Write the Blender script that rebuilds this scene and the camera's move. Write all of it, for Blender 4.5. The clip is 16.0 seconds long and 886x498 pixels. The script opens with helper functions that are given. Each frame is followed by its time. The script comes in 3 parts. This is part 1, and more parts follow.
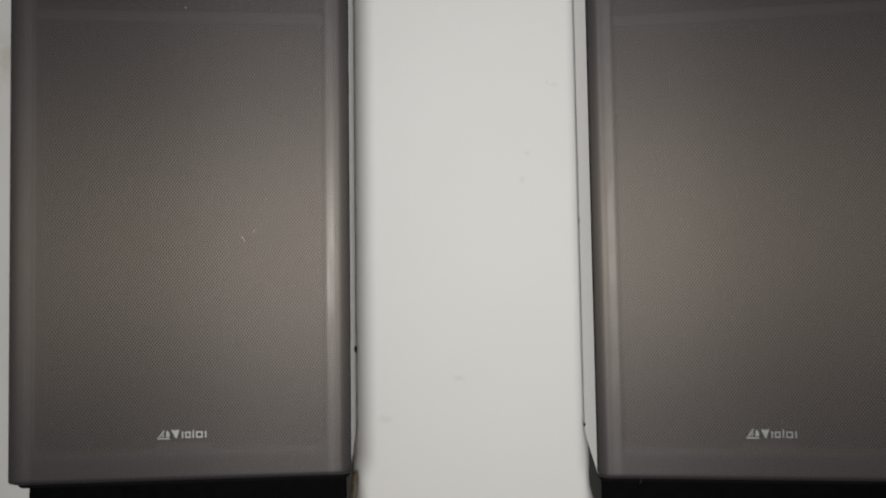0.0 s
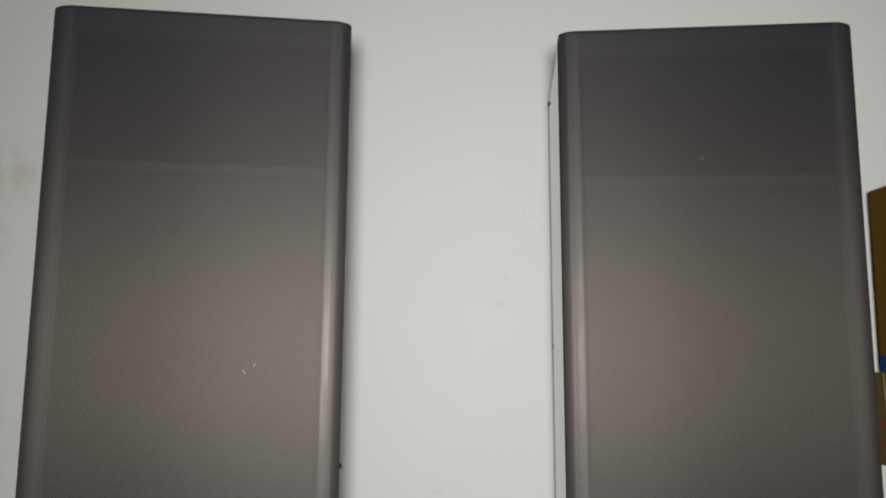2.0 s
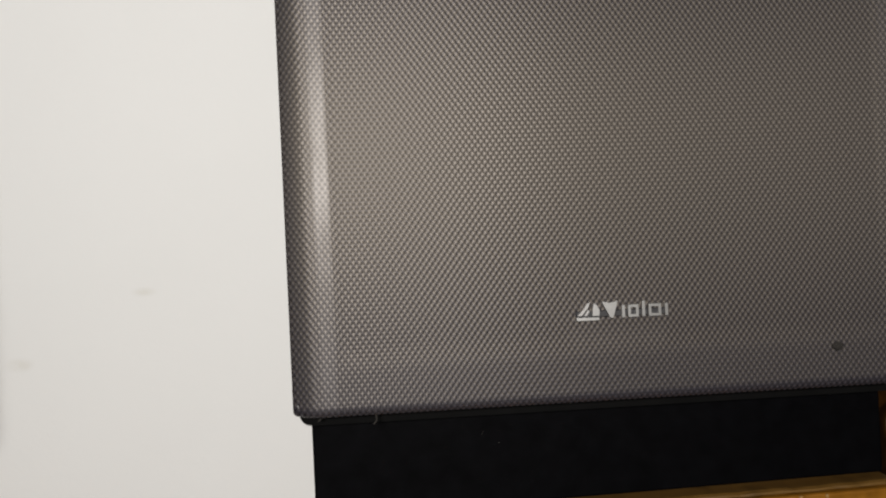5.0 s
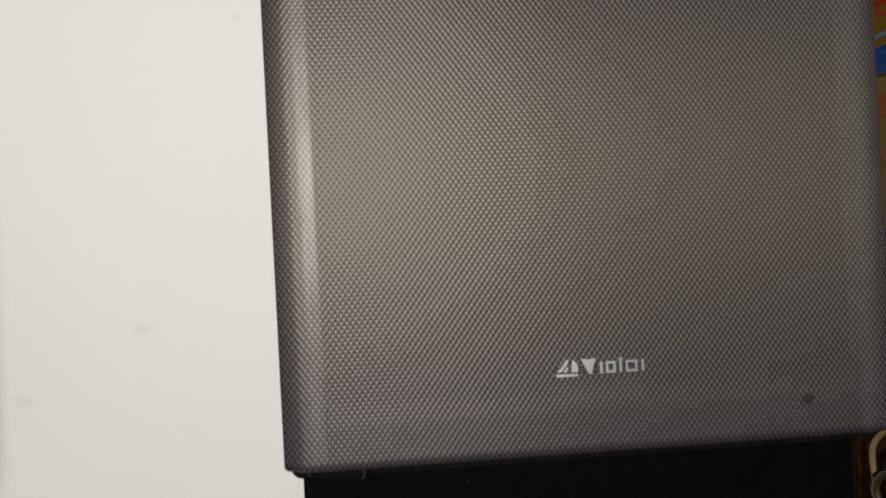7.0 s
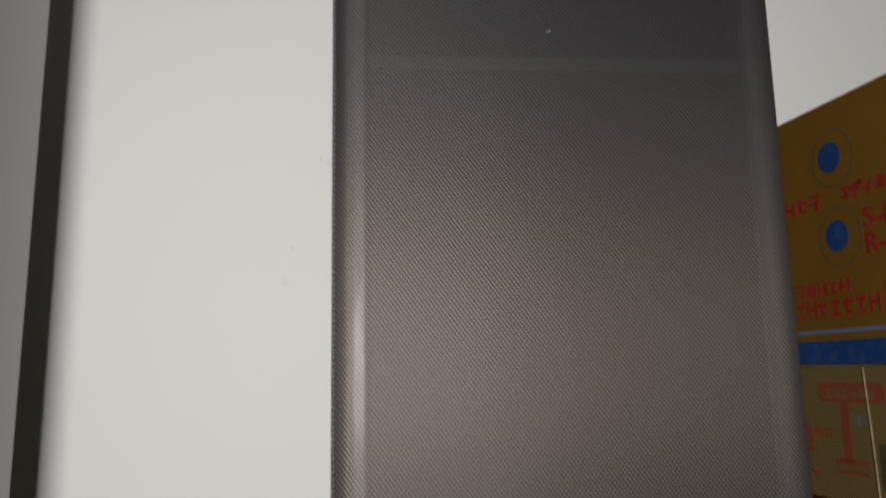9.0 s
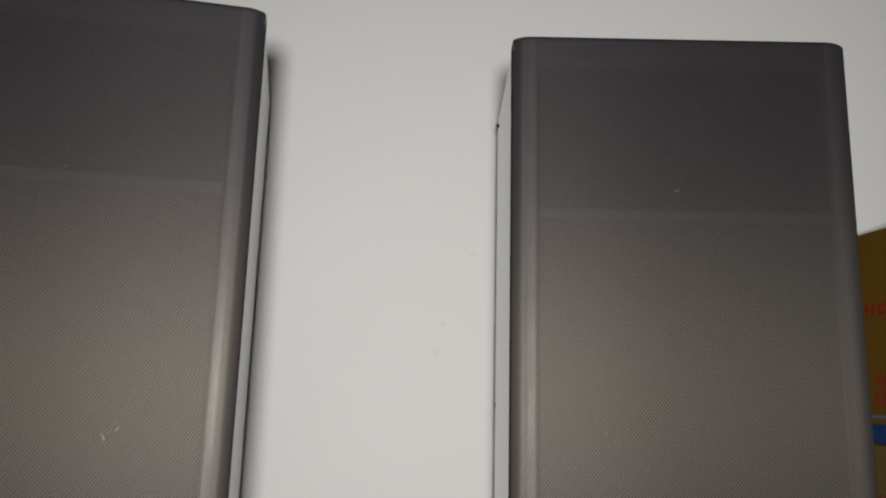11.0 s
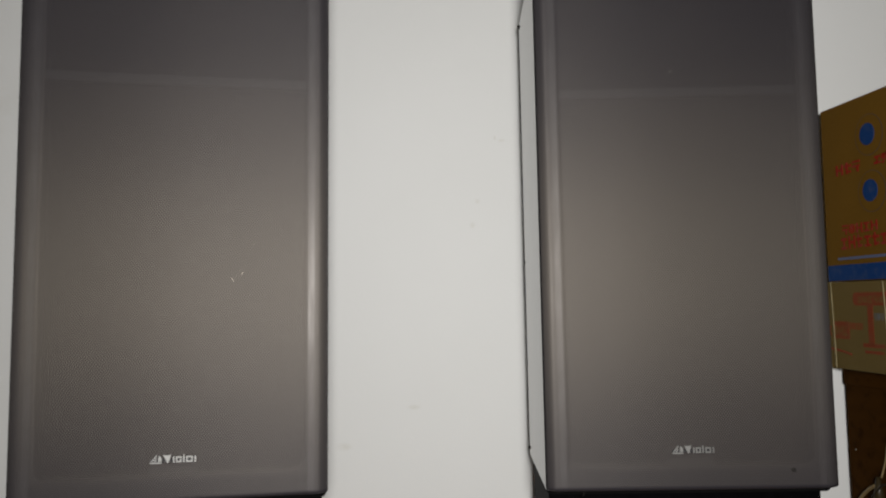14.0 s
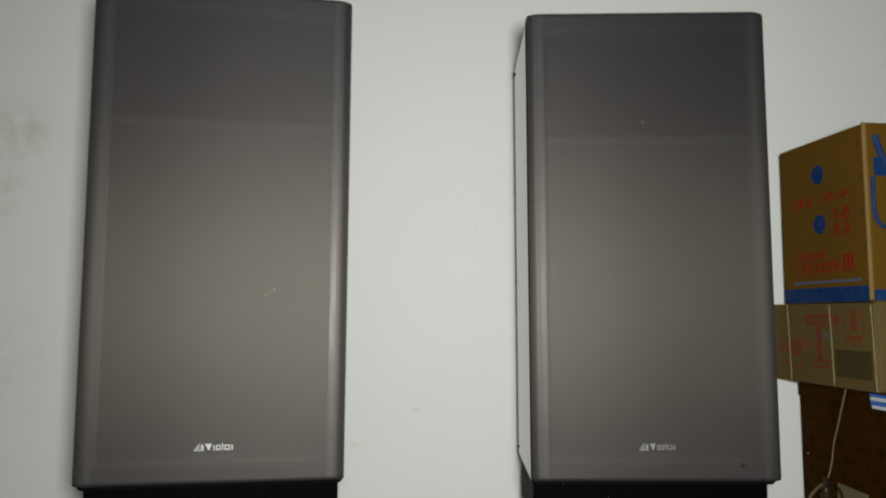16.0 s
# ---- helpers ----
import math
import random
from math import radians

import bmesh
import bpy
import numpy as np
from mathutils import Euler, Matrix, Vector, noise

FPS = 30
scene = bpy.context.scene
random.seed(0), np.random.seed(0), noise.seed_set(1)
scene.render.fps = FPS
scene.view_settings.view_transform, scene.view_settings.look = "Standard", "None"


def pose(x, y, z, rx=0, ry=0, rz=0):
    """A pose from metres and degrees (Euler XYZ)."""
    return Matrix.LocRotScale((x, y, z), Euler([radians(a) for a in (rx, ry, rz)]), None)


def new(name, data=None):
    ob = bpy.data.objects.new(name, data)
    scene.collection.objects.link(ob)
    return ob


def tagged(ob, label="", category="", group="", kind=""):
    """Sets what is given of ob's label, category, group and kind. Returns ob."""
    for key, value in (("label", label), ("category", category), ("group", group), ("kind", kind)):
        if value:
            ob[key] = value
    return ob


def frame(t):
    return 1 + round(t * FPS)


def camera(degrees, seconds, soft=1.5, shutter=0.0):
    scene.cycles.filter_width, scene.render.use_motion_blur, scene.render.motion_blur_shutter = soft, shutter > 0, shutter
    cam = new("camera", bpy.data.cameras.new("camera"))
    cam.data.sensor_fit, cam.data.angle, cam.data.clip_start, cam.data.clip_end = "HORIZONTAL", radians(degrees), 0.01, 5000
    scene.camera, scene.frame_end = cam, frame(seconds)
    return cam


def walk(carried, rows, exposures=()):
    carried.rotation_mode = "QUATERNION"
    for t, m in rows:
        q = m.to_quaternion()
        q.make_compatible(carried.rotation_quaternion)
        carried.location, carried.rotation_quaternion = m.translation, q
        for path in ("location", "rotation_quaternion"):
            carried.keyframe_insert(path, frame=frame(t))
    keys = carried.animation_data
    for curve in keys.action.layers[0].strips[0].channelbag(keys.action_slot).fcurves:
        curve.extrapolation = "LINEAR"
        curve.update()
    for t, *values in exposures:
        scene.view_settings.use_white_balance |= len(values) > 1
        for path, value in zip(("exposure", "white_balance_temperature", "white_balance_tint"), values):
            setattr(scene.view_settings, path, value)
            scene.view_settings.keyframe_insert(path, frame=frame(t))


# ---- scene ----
cam = camera(60.9, 16.0, soft=2.0, shutter=0.5)

# height of the grilles' lower edge above the floor
ZB = 0.60
PATH = [
    (0.0, pose(-0.0417, -0.5435, ZB + 0.1448, 91.62, 1.18, 6.86)),
    (0.5, pose(-0.0416, -0.5464, ZB + 0.1432, 91.80, 1.27, 5.86)),
    (1.0, pose(-0.0336, -0.5655, ZB + 0.1592, 93.37, 1.20, 6.50)),
    (1.5, pose(-0.0391, -0.5861, ZB + 0.1819, 95.64, 0.31, 5.18)),
    (2.1, pose(-0.0424, -0.6001, ZB + 0.1886, 97.57, -0.07, 5.00)),
    (2.5, pose(-0.0379, -0.5989, ZB + 0.1839, 97.86, 0.49, 5.55)),
    (3.0, pose(-0.0327, -0.5543, ZB + 0.1568, 95.12, 2.48, 5.78)),
    (3.5, pose(-0.0466, -0.4523, ZB + 0.0951, 94.80, 0.53, 1.12)),
    (4.0, pose(-0.0054, -0.3661, ZB + 0.0727, 90.93, 1.08, -2.28)),
    (4.5, pose(0.0232, -0.3013, ZB + 0.0484, 90.90, 1.95, -2.99)),
    (5.0, pose(0.0358, -0.2652, ZB + 0.0535, 89.99, 2.63, -4.02)),
    (7.3, pose(0.0420, -0.2788, ZB + 0.0795, 90.40, 3.05, -3.95)),
    (7.5, pose(0.0413, -0.2810, ZB + 0.0857, 90.10, 2.99, -3.93)),
    (8.0, pose(0.0358, -0.3056, ZB + 0.1160, 92.18, 2.40, -4.10)),
    (8.5, pose(0.0293, -0.3387, ZB + 0.1440, 96.30, 1.50, -5.47)),
    (9.0, pose(0.0244, -0.3646, ZB + 0.1628, 99.41, 1.12, -4.47)),
    (9.5, pose(0.0077, -0.3927, ZB + 0.1893, 102.32, 0.45, -3.15)),
    (9.7, pose(0.0049, -0.4074, ZB + 0.2014, 102.49, 0.44, -2.06)),
    (11.8, pose(-0.0630, -0.5547, ZB + 0.2028, 95.84, -1.24, 0.89)),
    (12.0, pose(-0.0633, -0.5726, ZB + 0.2021, 94.37, -0.86, 1.36)),
    (12.5, pose(-0.0694, -0.6096, ZB + 0.1906, 93.24, 0.30, 1.83)),
    (13.0, pose(-0.0699, -0.6255, ZB + 0.1640, 92.04, -0.22, 1.03)),
    (13.5, pose(-0.0720, -0.6273, ZB + 0.1583, 92.27, 0.39, 2.13)),
    (14.0, pose(-0.0660, -0.6176, ZB + 0.1487, 94.11, 1.07, 1.35)),
    (14.5, pose(-0.0716, -0.5924, ZB + 0.1440, 92.25, 0.28, -1.14)),
    (15.0, pose(-0.0723, -0.6279, ZB + 0.1401, 92.82, 0.52, -1.28)),
    (15.5, pose(-0.0706, -0.6754, ZB + 0.1551, 93.01, 0.48, 0.49)),
    (16.0, pose(-0.0685, -0.7201, ZB + 0.1508, 95.05, 0.17, 1.09)),
]
EXPOSURES = [
    (0.0, 0.0, 6500, 11.5), (1.5, 0.0, 6500, 9), (2.5, 0.0, 6500, 9), (3.0, 0.0, 6500, 11), (3.6, 0.1, 6550, 11.5), (4.4, 0.24, 6600, 12.5), (5.2, 0.30, 6620, 13),
    (7.3, 0.26, 6620, 13), (8.0, 0.12, 6580, 13), (9.0, 0.0, 6530, 12), (9.7, -0.06, 6500, 12), (11.8, -0.1, 6500, 11), (12.5, -0.05, 6500, 11),
    (13.2, 0.0, 6500, 12), (15.0, 0.0, 6500, 10), (16.0, 0.0, 6450, 4),
]
walk(cam, PATH, EXPOSURES)

# ---- light ----
# dim room, lit by one small white hand torch held before the loudspeakers
world = bpy.data.worlds.new("world")
scene.world = world
world.use_nodes = True
world.node_tree.nodes["Background"].inputs[0].default_value = (0.8, 0.85, 0.9, 1)
world.node_tree.nodes["Background"].inputs[1].default_value = 0.02
TORCH = bpy.data.lights.new("torch", "AREA")
TORCH.shape, TORCH.size, TORCH.energy = "DISK", 0.09, 7.3
TORCH.color = (1.0, 0.985, 0.94)
torch = new("torch", TORCH)
torch.matrix_world = pose(-0.028, -0.775, ZB + 0.184, 95, 0, 2)


# ---- materials ----
class Nodes:
    """A small builder for node materials."""

    def __init__(self, name):
        self.mat = bpy.data.materials.new(name)
        self.mat.use_nodes = True
        self.tree = self.mat.node_tree
        self.bsdf = self.tree.nodes["Principled BSDF"]
        self.out = self.tree.nodes["Material Output"]

    def add(self, kind, **inputs):
        n = self.tree.nodes.new(kind)
        for k, v in inputs.items():
            self.put(n, k.replace("_", " "), v)
        return n

    def put(self, n, key, v):
        if isinstance(v, bpy.types.NodeSocket):
            self.tree.links.new(v, n.inputs[key])
        else:
            n.inputs[key].default_value = v

    def set(self, **inputs):
        for k, v in inputs.items():
            self.put(self.bsdf, k.replace("_", " "), v)

    def coords(self, which="Object"):
        return self.add("ShaderNodeTexCoord").outputs[which]

    def scaled(self, vec, sx, sy, sz):
        m = self.add("ShaderNodeMapping", Vector=vec)
        m.inputs["Scale"].default_value = (sx, sy, sz)
        return m.outputs[0]

    def noise(self, vec, scale, detail=4, rough=0.55):
        n = self.add("ShaderNodeTexNoise", Vector=vec)
        n.inputs["Scale"].default_value, n.inputs["Detail"].default_value, n.inputs["Roughness"].default_value = scale, detail, rough
        return n.outputs["Fac"]

    def math(self, op, a, b=0.0, c=0.0, clamp=False):
        n = self.tree.nodes.new("ShaderNodeMath")
        n.operation, n.use_clamp = op, clamp
        for i, v in enumerate((a, b, c)):
            if isinstance(v, bpy.types.NodeSocket):
                self.tree.links.new(v, n.inputs[i])
            else:
                n.inputs[i].default_value = v
        return n.outputs[0]

    def ramp(self, fac, *stops):
        n = self.add("ShaderNodeValToRGB", Fac=fac)
        while len(n.color_ramp.elements) < len(stops):
            n.color_ramp.elements.new(0.5)
        for e, (pos, col) in zip(n.color_ramp.elements, stops):
            e.position = pos
            e.color = (*col, 1) if len(col) == 3 else col
        return n.outputs[0]

    def mix(self, fac, a, b, kind="MIX"):
        n = self.tree.nodes.new("ShaderNodeMix")
        n.data_type, n.blend_type = "RGBA", kind
        for i, v in ((0, fac), (6, a), (7, b)):
            if isinstance(v, bpy.types.NodeSocket):
                self.tree.links.new(v, n.inputs[i])
            else:
                n.inputs[i].default_value = (*v, 1) if isinstance(v, tuple) and len(v) == 3 else v
        return n.outputs[2]

    def bump(self, height, strength, distance):
        b = self.add("ShaderNodeBump", Height=height)
        b.inputs["Strength"].default_value, b.inputs["Distance"].default_value = strength, distance
        return b.outputs[0]

    def spot(self, vec, centre, radii, soft=1.0):
        """1 at the centre, falling to 0 at the given radii."""
        m = self.add("ShaderNodeMapping", Vector=vec)
        m.vector_type = "TEXTURE"
        m.inputs["Location"].default_value, m.inputs["Scale"].default_value = centre, radii
        d = self.add("ShaderNodeVectorMath", Vector=m.outputs[0])
        d.operation = "LENGTH"
        r = self.tree.nodes.new("ShaderNodeMapRange")
        r.interpolation_type = "SMOOTHSTEP"
        self.tree.links.new(d.outputs["Value"], r.inputs[0])
        r.inputs[1].default_value, r.inputs[2].default_value, r.inputs[3].default_value, r.inputs[4].default_value = 1.0 - soft, 1.0, 1.0, 0.0
        return r.outputs[0]


def plain(name, colour, roughness, metallic=0.0, grain=0.0, scale=200, specular=0.5, bump=0.0):
    n = Nodes(name)
    v = n.coords()
    f = n.noise(v, scale)
    lo, hi = tuple(c * (1 - grain) for c in colour), tuple(min(1, c * (1 + grain)) for c in colour)
    n.set(Base_Color=n.ramp(f, (0.3, lo), (0.7, hi)), Roughness=roughness, Metallic=metallic, Specular_IOR_Level=specular)
    if bump:
        n.set(Normal=n.bump(f, 0.5, bump))
    return n.mat


def wall_paint():
    n = Nodes("wall_paint")
    v = n.coords()
    big, fine = n.noise(v, 2.2, 5), n.noise(v, 260, 3)
    col = n.ramp(big, (0.3, (0.79, 0.80, 0.79)), (0.7, (0.835, 0.845, 0.84)))
    # old damp stains and finger marks
    stain = (0.50, 0.47, 0.36)
    for centre, radii, amount in (
        ((-0.63, 0.222, ZB + 0.39), (0.075, 0.3, 0.06), 0.42),
        ((-0.655, 0.222, ZB + 0.31), (0.05, 0.3, 0.05), 0.4),
        ((-0.64, 0.222, ZB + 0.10), (0.10, 0.3, 0.12), 0.15),
        ((-0.198, 0.222, ZB - 0.007), (0.012, 0.3, 0.006), 0.3),
        ((-0.0168, 0.222, ZB + 0.3303), (0.006, 0.3, 0.0025), 0.5),
        ((-0.024, 0.222, ZB + 0.333), (0.0015, 0.3, 0.004), 0.5),
        ((-0.051, 0.222, ZB + 0.235), (0.004, 0.3, 0.005), 0.3),
        ((-0.045, 0.222, ZB + 0.262), (0.004, 0.3, 0.004), 0.25),
        ((-0.12, 0.222, ZB + 0.035), (0.01, 0.3, 0.004), 0.25),
    ):
        s = n.math("MULTIPLY", n.spot(v, centre, radii, 0.9), n.ramp(n.noise(v, 45, 4), (0.35, (0, 0, 0)), (0.65, (1, 1, 1))))
        col = n.mix(n.math("MULTIPLY", s, amount), col, stain)
    n.set(Base_Color=col, Roughness=0.75, Specular_IOR_Level=0.3, Normal=n.bump(fine, 0.25, 0.0006))
    return n.mat


def grille_cloth():
    """Open weave of glossy dark grey thread: dashes in a diamond pattern with small holes between them."""
    n = Nodes("grille_cloth")
    v = n.coords()
    sep = n.add("ShaderNodeSeparateXYZ", Vector=v)
    wob = n.math("MULTIPLY", n.math("SUBTRACT", n.noise(v, 30, 2), 0.5), 0.35)
    u = n.math("COSINE", n.math("ADD", n.math("MULTIPLY", sep.outputs[0], 2 * math.pi / 0.0021), wob))
    w = n.math("COSINE", n.math("ADD", n.math("MULTIPLY", sep.outputs[2], 2 * math.pi / 0.0029), wob))
    f = n.math("MULTIPLY", u, w)
    mr = n.tree.nodes.new("ShaderNodeMapRange")
    mr.interpolation_type = "SMOOTHSTEP"
    n.tree.links.new(f, mr.inputs[0])
    mr.inputs[1].default_value, mr.inputs[2].default_value = -0.8, -0.3
    mr.inputs[3].default_value, mr.inputs[4].default_value = 0.42, 0.10
    soft = n.noise(v, 9, 3)
    base = n.ramp(f, (0.0, (0.0200, 0.0192, 0.0246)), (1.0, (0.0505, 0.0489, 0.0618)))
    dust = n.ramp(soft, (0.3, (0.9, 0.9, 0.92)), (0.7, (1.08, 1.04, 1.0)))
    col = n.mix(1.0, base, dust, "MULTIPLY")
    bump = n.bump(f, 0.19, 0.0004)
    along = n.add("ShaderNodeCombineXYZ", X=1.0)
    n.set(Base_Color=col, Roughness=0.54, Anisotropic=0.74, Tangent=along.outputs[0], Specular_IOR_Level=n.ramp(f, (0.0, (0.48, 0.48, 0.48)), (1.0, (0.92, 0.92, 0.92))), Specular_Tint=(1.0, 0.87, 0.65, 1), Normal=bump)
    gl = n.add("ShaderNodeBsdfAnisotropic", Color=(0.60, 0.56, 0.54, 1), Roughness=0.42, Anisotropy=0.45, Tangent=along.outputs[0], Normal=bump)
    m1 = n.add("ShaderNodeMixShader", Fac=0.035)
    n.tree.links.new(n.bsdf.outputs[0], m1.inputs[1])
    n.tree.links.new(gl.outputs[0], m1.inputs[2])
    # thread stretched over the side borders; its bright sheen stripe is masked in here
    sheen = n.add("ShaderNodeBsdfAnisotropic", Color=(0.85, 0.83, 0.81, 1), Roughness=0.31)
    off = n.math("ABSOLUTE", n.math("SUBTRACT", sep.outputs[0], 0.115))
    roll = n.math("MULTIPLY", n.ramp(n.math("MULTIPLY", off, 8.0), (0.790, (0, 0, 0)), (0.800, (1, 1, 1)), (0.828, (1, 1, 1)), (0.842, (0.2, 0.2, 0.2))), n.ramp(n.noise(n.scaled(v, 3, 1, 0.6), 60, 3), (0.3, (0.5, 0.5, 0.5)), (0.7, (1.3, 1.3, 1.3))))
    broad = n.add("ShaderNodeBsdfAnisotropic", Color=(0.82, 0.80, 0.83, 1), Roughness=0.62)
    m4 = n.add("ShaderNodeMixShader", Fac=n.math("MULTIPLY", roll, 0.020))
    n.tree.links.new(m1.outputs[0], m4.inputs[1])
    n.tree.links.new(broad.outputs[0], m4.inputs[2])
    m3 = n.add("ShaderNodeMixShader", Fac=n.math("MULTIPLY", roll, 0.009))
    n.tree.links.new(m4.outputs[0], m3.inputs[1])
    n.tree.links.new(sheen.outputs[0], m3.inputs[2])
    clear = n.add("ShaderNodeBsdfTransparent")
    m2 = n.add("ShaderNodeMixShader", Fac=mr.outputs[0])
    n.tree.links.new(m3.outputs[0], m2.inputs[1])
    n.tree.links.new(clear.outputs[0], m2.inputs[2])
    n.tree.links.new(m2.outputs[0], n.out.inputs[0])
    return n.mat


def grey_vinyl():
    """Smooth, shiny vinyl: a dark grey-beige body under a mirror-like skin."""
    n = Nodes("grey_vinyl")
    v = n.coords()
    f = n.noise(n.scaled(v, 1, 1, 0.15), 18, 4)
    g = n.noise(v, 90, 3)
    col = n.ramp(f, (0.3, (0.046, 0.043, 0.036)), (0.7, (0.060, 0.056, 0.047)))
    col = n.mix(n.math("MULTIPLY", n.ramp(g, (0.62, (0, 0, 0)), (0.75, (1, 1, 1))), 0.25), col, (0.13, 0.12, 0.10))
    n.set(Base_Color=col, Roughness=n.ramp(g, (0.3, (0.05, 0.05, 0.05)), (0.7, (0.10, 0.10, 0.10))), IOR=1.52, Normal=n.bump(f, 0.1, 0.0003))
    return n.mat


def wood(name, dark, light, roughness, rings=14.0, coat=0.0, gloss=0.2):
    n = Nodes(name)
    v = n.coords()
    wv = n.add("ShaderNodeTexWave", Vector=n.scaled(v, 1, 7, 7))
    wv.bands_direction = "Z"
    wv.inputs["Scale"].default_value, wv.inputs["Distortion"].default_value = rings * 0.15, 6.0
    wv.inputs["Detail"].default_value, wv.inputs["Detail Scale"].default_value = 3.0, 1.6
    fine = n.noise(n.scaled(v, 6, 120, 120), 1.0, 5)
    blot = n.noise(v, 70, 5)
    col = n.mix(n.math("MULTIPLY", wv.outputs["Fac"], 0.6), dark, light)
    col = n.mix(0.35, col, n.ramp(fine, (0.3, dark), (0.7, light)))
    col = n.mix(n.math("MULTIPLY", n.ramp(blot, (0.5, (0, 0, 0)), (0.66, (1, 1, 1))), 0.6), col, tuple(c * 0.4 for c in dark))
    n.set(Base_Color=col, Roughness=roughness, Specular_IOR_Level=gloss, Coat_Weight=coat, Coat_Roughness=0.15, Normal=n.bump(fine, 0.3, 0.0006))
    return n.mat


def cardboard(name, colour):
    n = Nodes(name)
    v = n.coords()
    flutes = n.add("ShaderNodeTexWave", Vector=v)
    flutes.bands_direction = "Y"
    flutes.inputs["Scale"].default_value = 40.0
    big, fine = n.noise(v, 8, 4), n.noise(n.scaled(v, 1, 1, 4), 160, 4)
    col = n.ramp(big, (0.3, tuple(c * 0.86 for c in colour)), (0.7, tuple(c * 1.1 for c in colour)))
    col = n.mix(0.25, col, n.ramp(fine, (0.3, tuple(c * 0.7 for c in colour)), (0.7, tuple(c * 1.25 for c in colour))))
    n.set(Base_Color=col, Roughness=0.8, Specular_IOR_Level=0.1, Normal=n.bump(n.math("ADD", n.math("MULTIPLY", flutes.outputs["Fac"], 0.3), fine), 0.2, 0.0008))
    return n.mat


def ink(name, colour):
    """Printing ink, worn thin where the board shows through."""
    n = Nodes(name)
    v = n.coords()
    f = n.noise(v, 130, 4)
    n.set(Base_Color=n.ramp(f, (0.28, tuple(c * 0.75 + 0.03 for c in colour)), (0.5, colour)), Roughness=0.65, Specular_IOR_Level=0.3)
    return n.mat


def clear_tape():
    n = Nodes("clear_tape")
    v = n.coords()
    f = n.noise(n.scaled(v, 1, 60, 3), 3.0, 4)
    n.set(Base_Color=(0.30, 0.25, 0.12, 1), Roughness=0.2, Normal=n.bump(f, 0.5, 0.0015))
    clear = n.add("ShaderNodeBsdfTransparent", Color=(0.97, 0.95, 0.88, 1))
    m = n.add("ShaderNodeMixShader", Fac=0.91)
    n.tree.links.new(n.bsdf.outputs[0], m.inputs[1])
    n.tree.links.new(clear.outputs[0], m.inputs[2])
    n.tree.links.new(m.outputs[0], n.out.inputs[0])
    return n.mat


WALL = wall_paint()
CEIL = plain("ceiling_paint", (0.75, 0.75, 0.72), 0.9, grain=0.05, scale=6)
FLOOR = wood("floor_wood", (0.16, 0.09, 0.045), (0.30, 0.19, 0.10), 0.5)
CLOTH = grille_cloth()
VINYL = grey_vinyl()
BLACK = plain("black_plastic", (0.012, 0.012, 0.014), 0.55, grain=0.3, scale=300)
FRAME = plain("grey_grille_frame", (0.090, 0.089, 0.094), 0.6, grain=0.15, scale=60)
BAR = plain("grey_cross_bar", (0.170, 0.168, 0.176), 0.6, grain=0.15, scale=60)
RIM = plain("dark_cloth_rim", (0.007, 0.007, 0.008), 0.8, grain=0.3, scale=400, specular=0.05)
BAFFLE = plain("black_baffle", (0.003, 0.003, 0.003), 0.8, grain=0.2, scale=80, specular=0.05)
BASE = plain("black_painted_board", (0.0014, 0.0014, 0.0018), 0.6, grain=0.35, scale=120, specular=0.025, bump=0.0002)
SILVER = plain("brushed_silver", (0.50, 0.50, 0.49), 0.36, metallic=1.0, grain=0.06, scale=900)
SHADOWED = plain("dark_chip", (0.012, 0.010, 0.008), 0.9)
LINT_GLINT = plain("white_lint_glint", (0.5, 0.47, 0.42), 0.9)
CRATE = wood("varnished_crate_wood", (0.165, 0.066, 0.006), (0.29, 0.125, 0.014), 0.38, coat=0.12)
CRATEEND = wood("raw_crate_wood", (0.075, 0.038, 0.007), (0.19, 0.10, 0.026), 0.55)
SPLINTER = plain("bare_chipped_wood", (0.30, 0.17, 0.055), 0.6, grain=0.3, scale=200)
BROWN = wood("dark_brown_wood", (0.034, 0.0130, 0.0016), (0.044, 0.0172, 0.0022), 0.7, gloss=0.02)
CARD = cardboard("carton_board", (0.136, 0.069, 0.0085))
CARDLOW = cardboard("carton_board_pale", (0.138, 0.098, 0.040))
EDGE = cardboard("carton_edge", (0.27, 0.17, 0.06))
BLUE = ink("blue_ink", (0.004, 0.035, 0.14))
RED = ink("red_ink", (0.23, 0.011, 0.004))
GREYBLUE = ink("greyblue_ink", (0.10, 0.12, 0.20))
DARKPATCH = plain("dark_label", (0.028, 0.017, 0.006), 0.5, grain=0.25, scale=60)
FAINT = ink("faint_ink", (0.075, 0.05, 0.03))
TAPE = clear_tape()
TAPE_GLARE = plain("tape_glare", (0.34, 0.29, 0.17), 0.25, grain=0.3, scale=120)
CORD = plain("yellowed_cord", (0.20, 0.14, 0.06), 0.5, grain=0.1)
CABLE = plain("black_cable", (0.016, 0.011, 0.005), 0.4, grain=0.2, specular=0.5)
METAL = plain("plug_metal", (0.45, 0.36, 0.2), 0.35, metallic=1.0)
PAPER = plain("paper_tag", (0.16, 0.125, 0.065), 0.8, grain=0.1, scale=30)
PLUG = plain("brown_plug_plastic", (0.034, 0.024, 0.009), 0.4, grain=0.3, scale=90, specular=0.4)
BAG = plain("blue_film", (0.06, 0.16, 0.55), 0.25, grain=0.2, scale=40)
BAGWHITE = plain("white_film", (0.7, 0.72, 0.75), 0.25)
WIRE = plain("brown_wire", (0.30, 0.14, 0.06), 0.5)


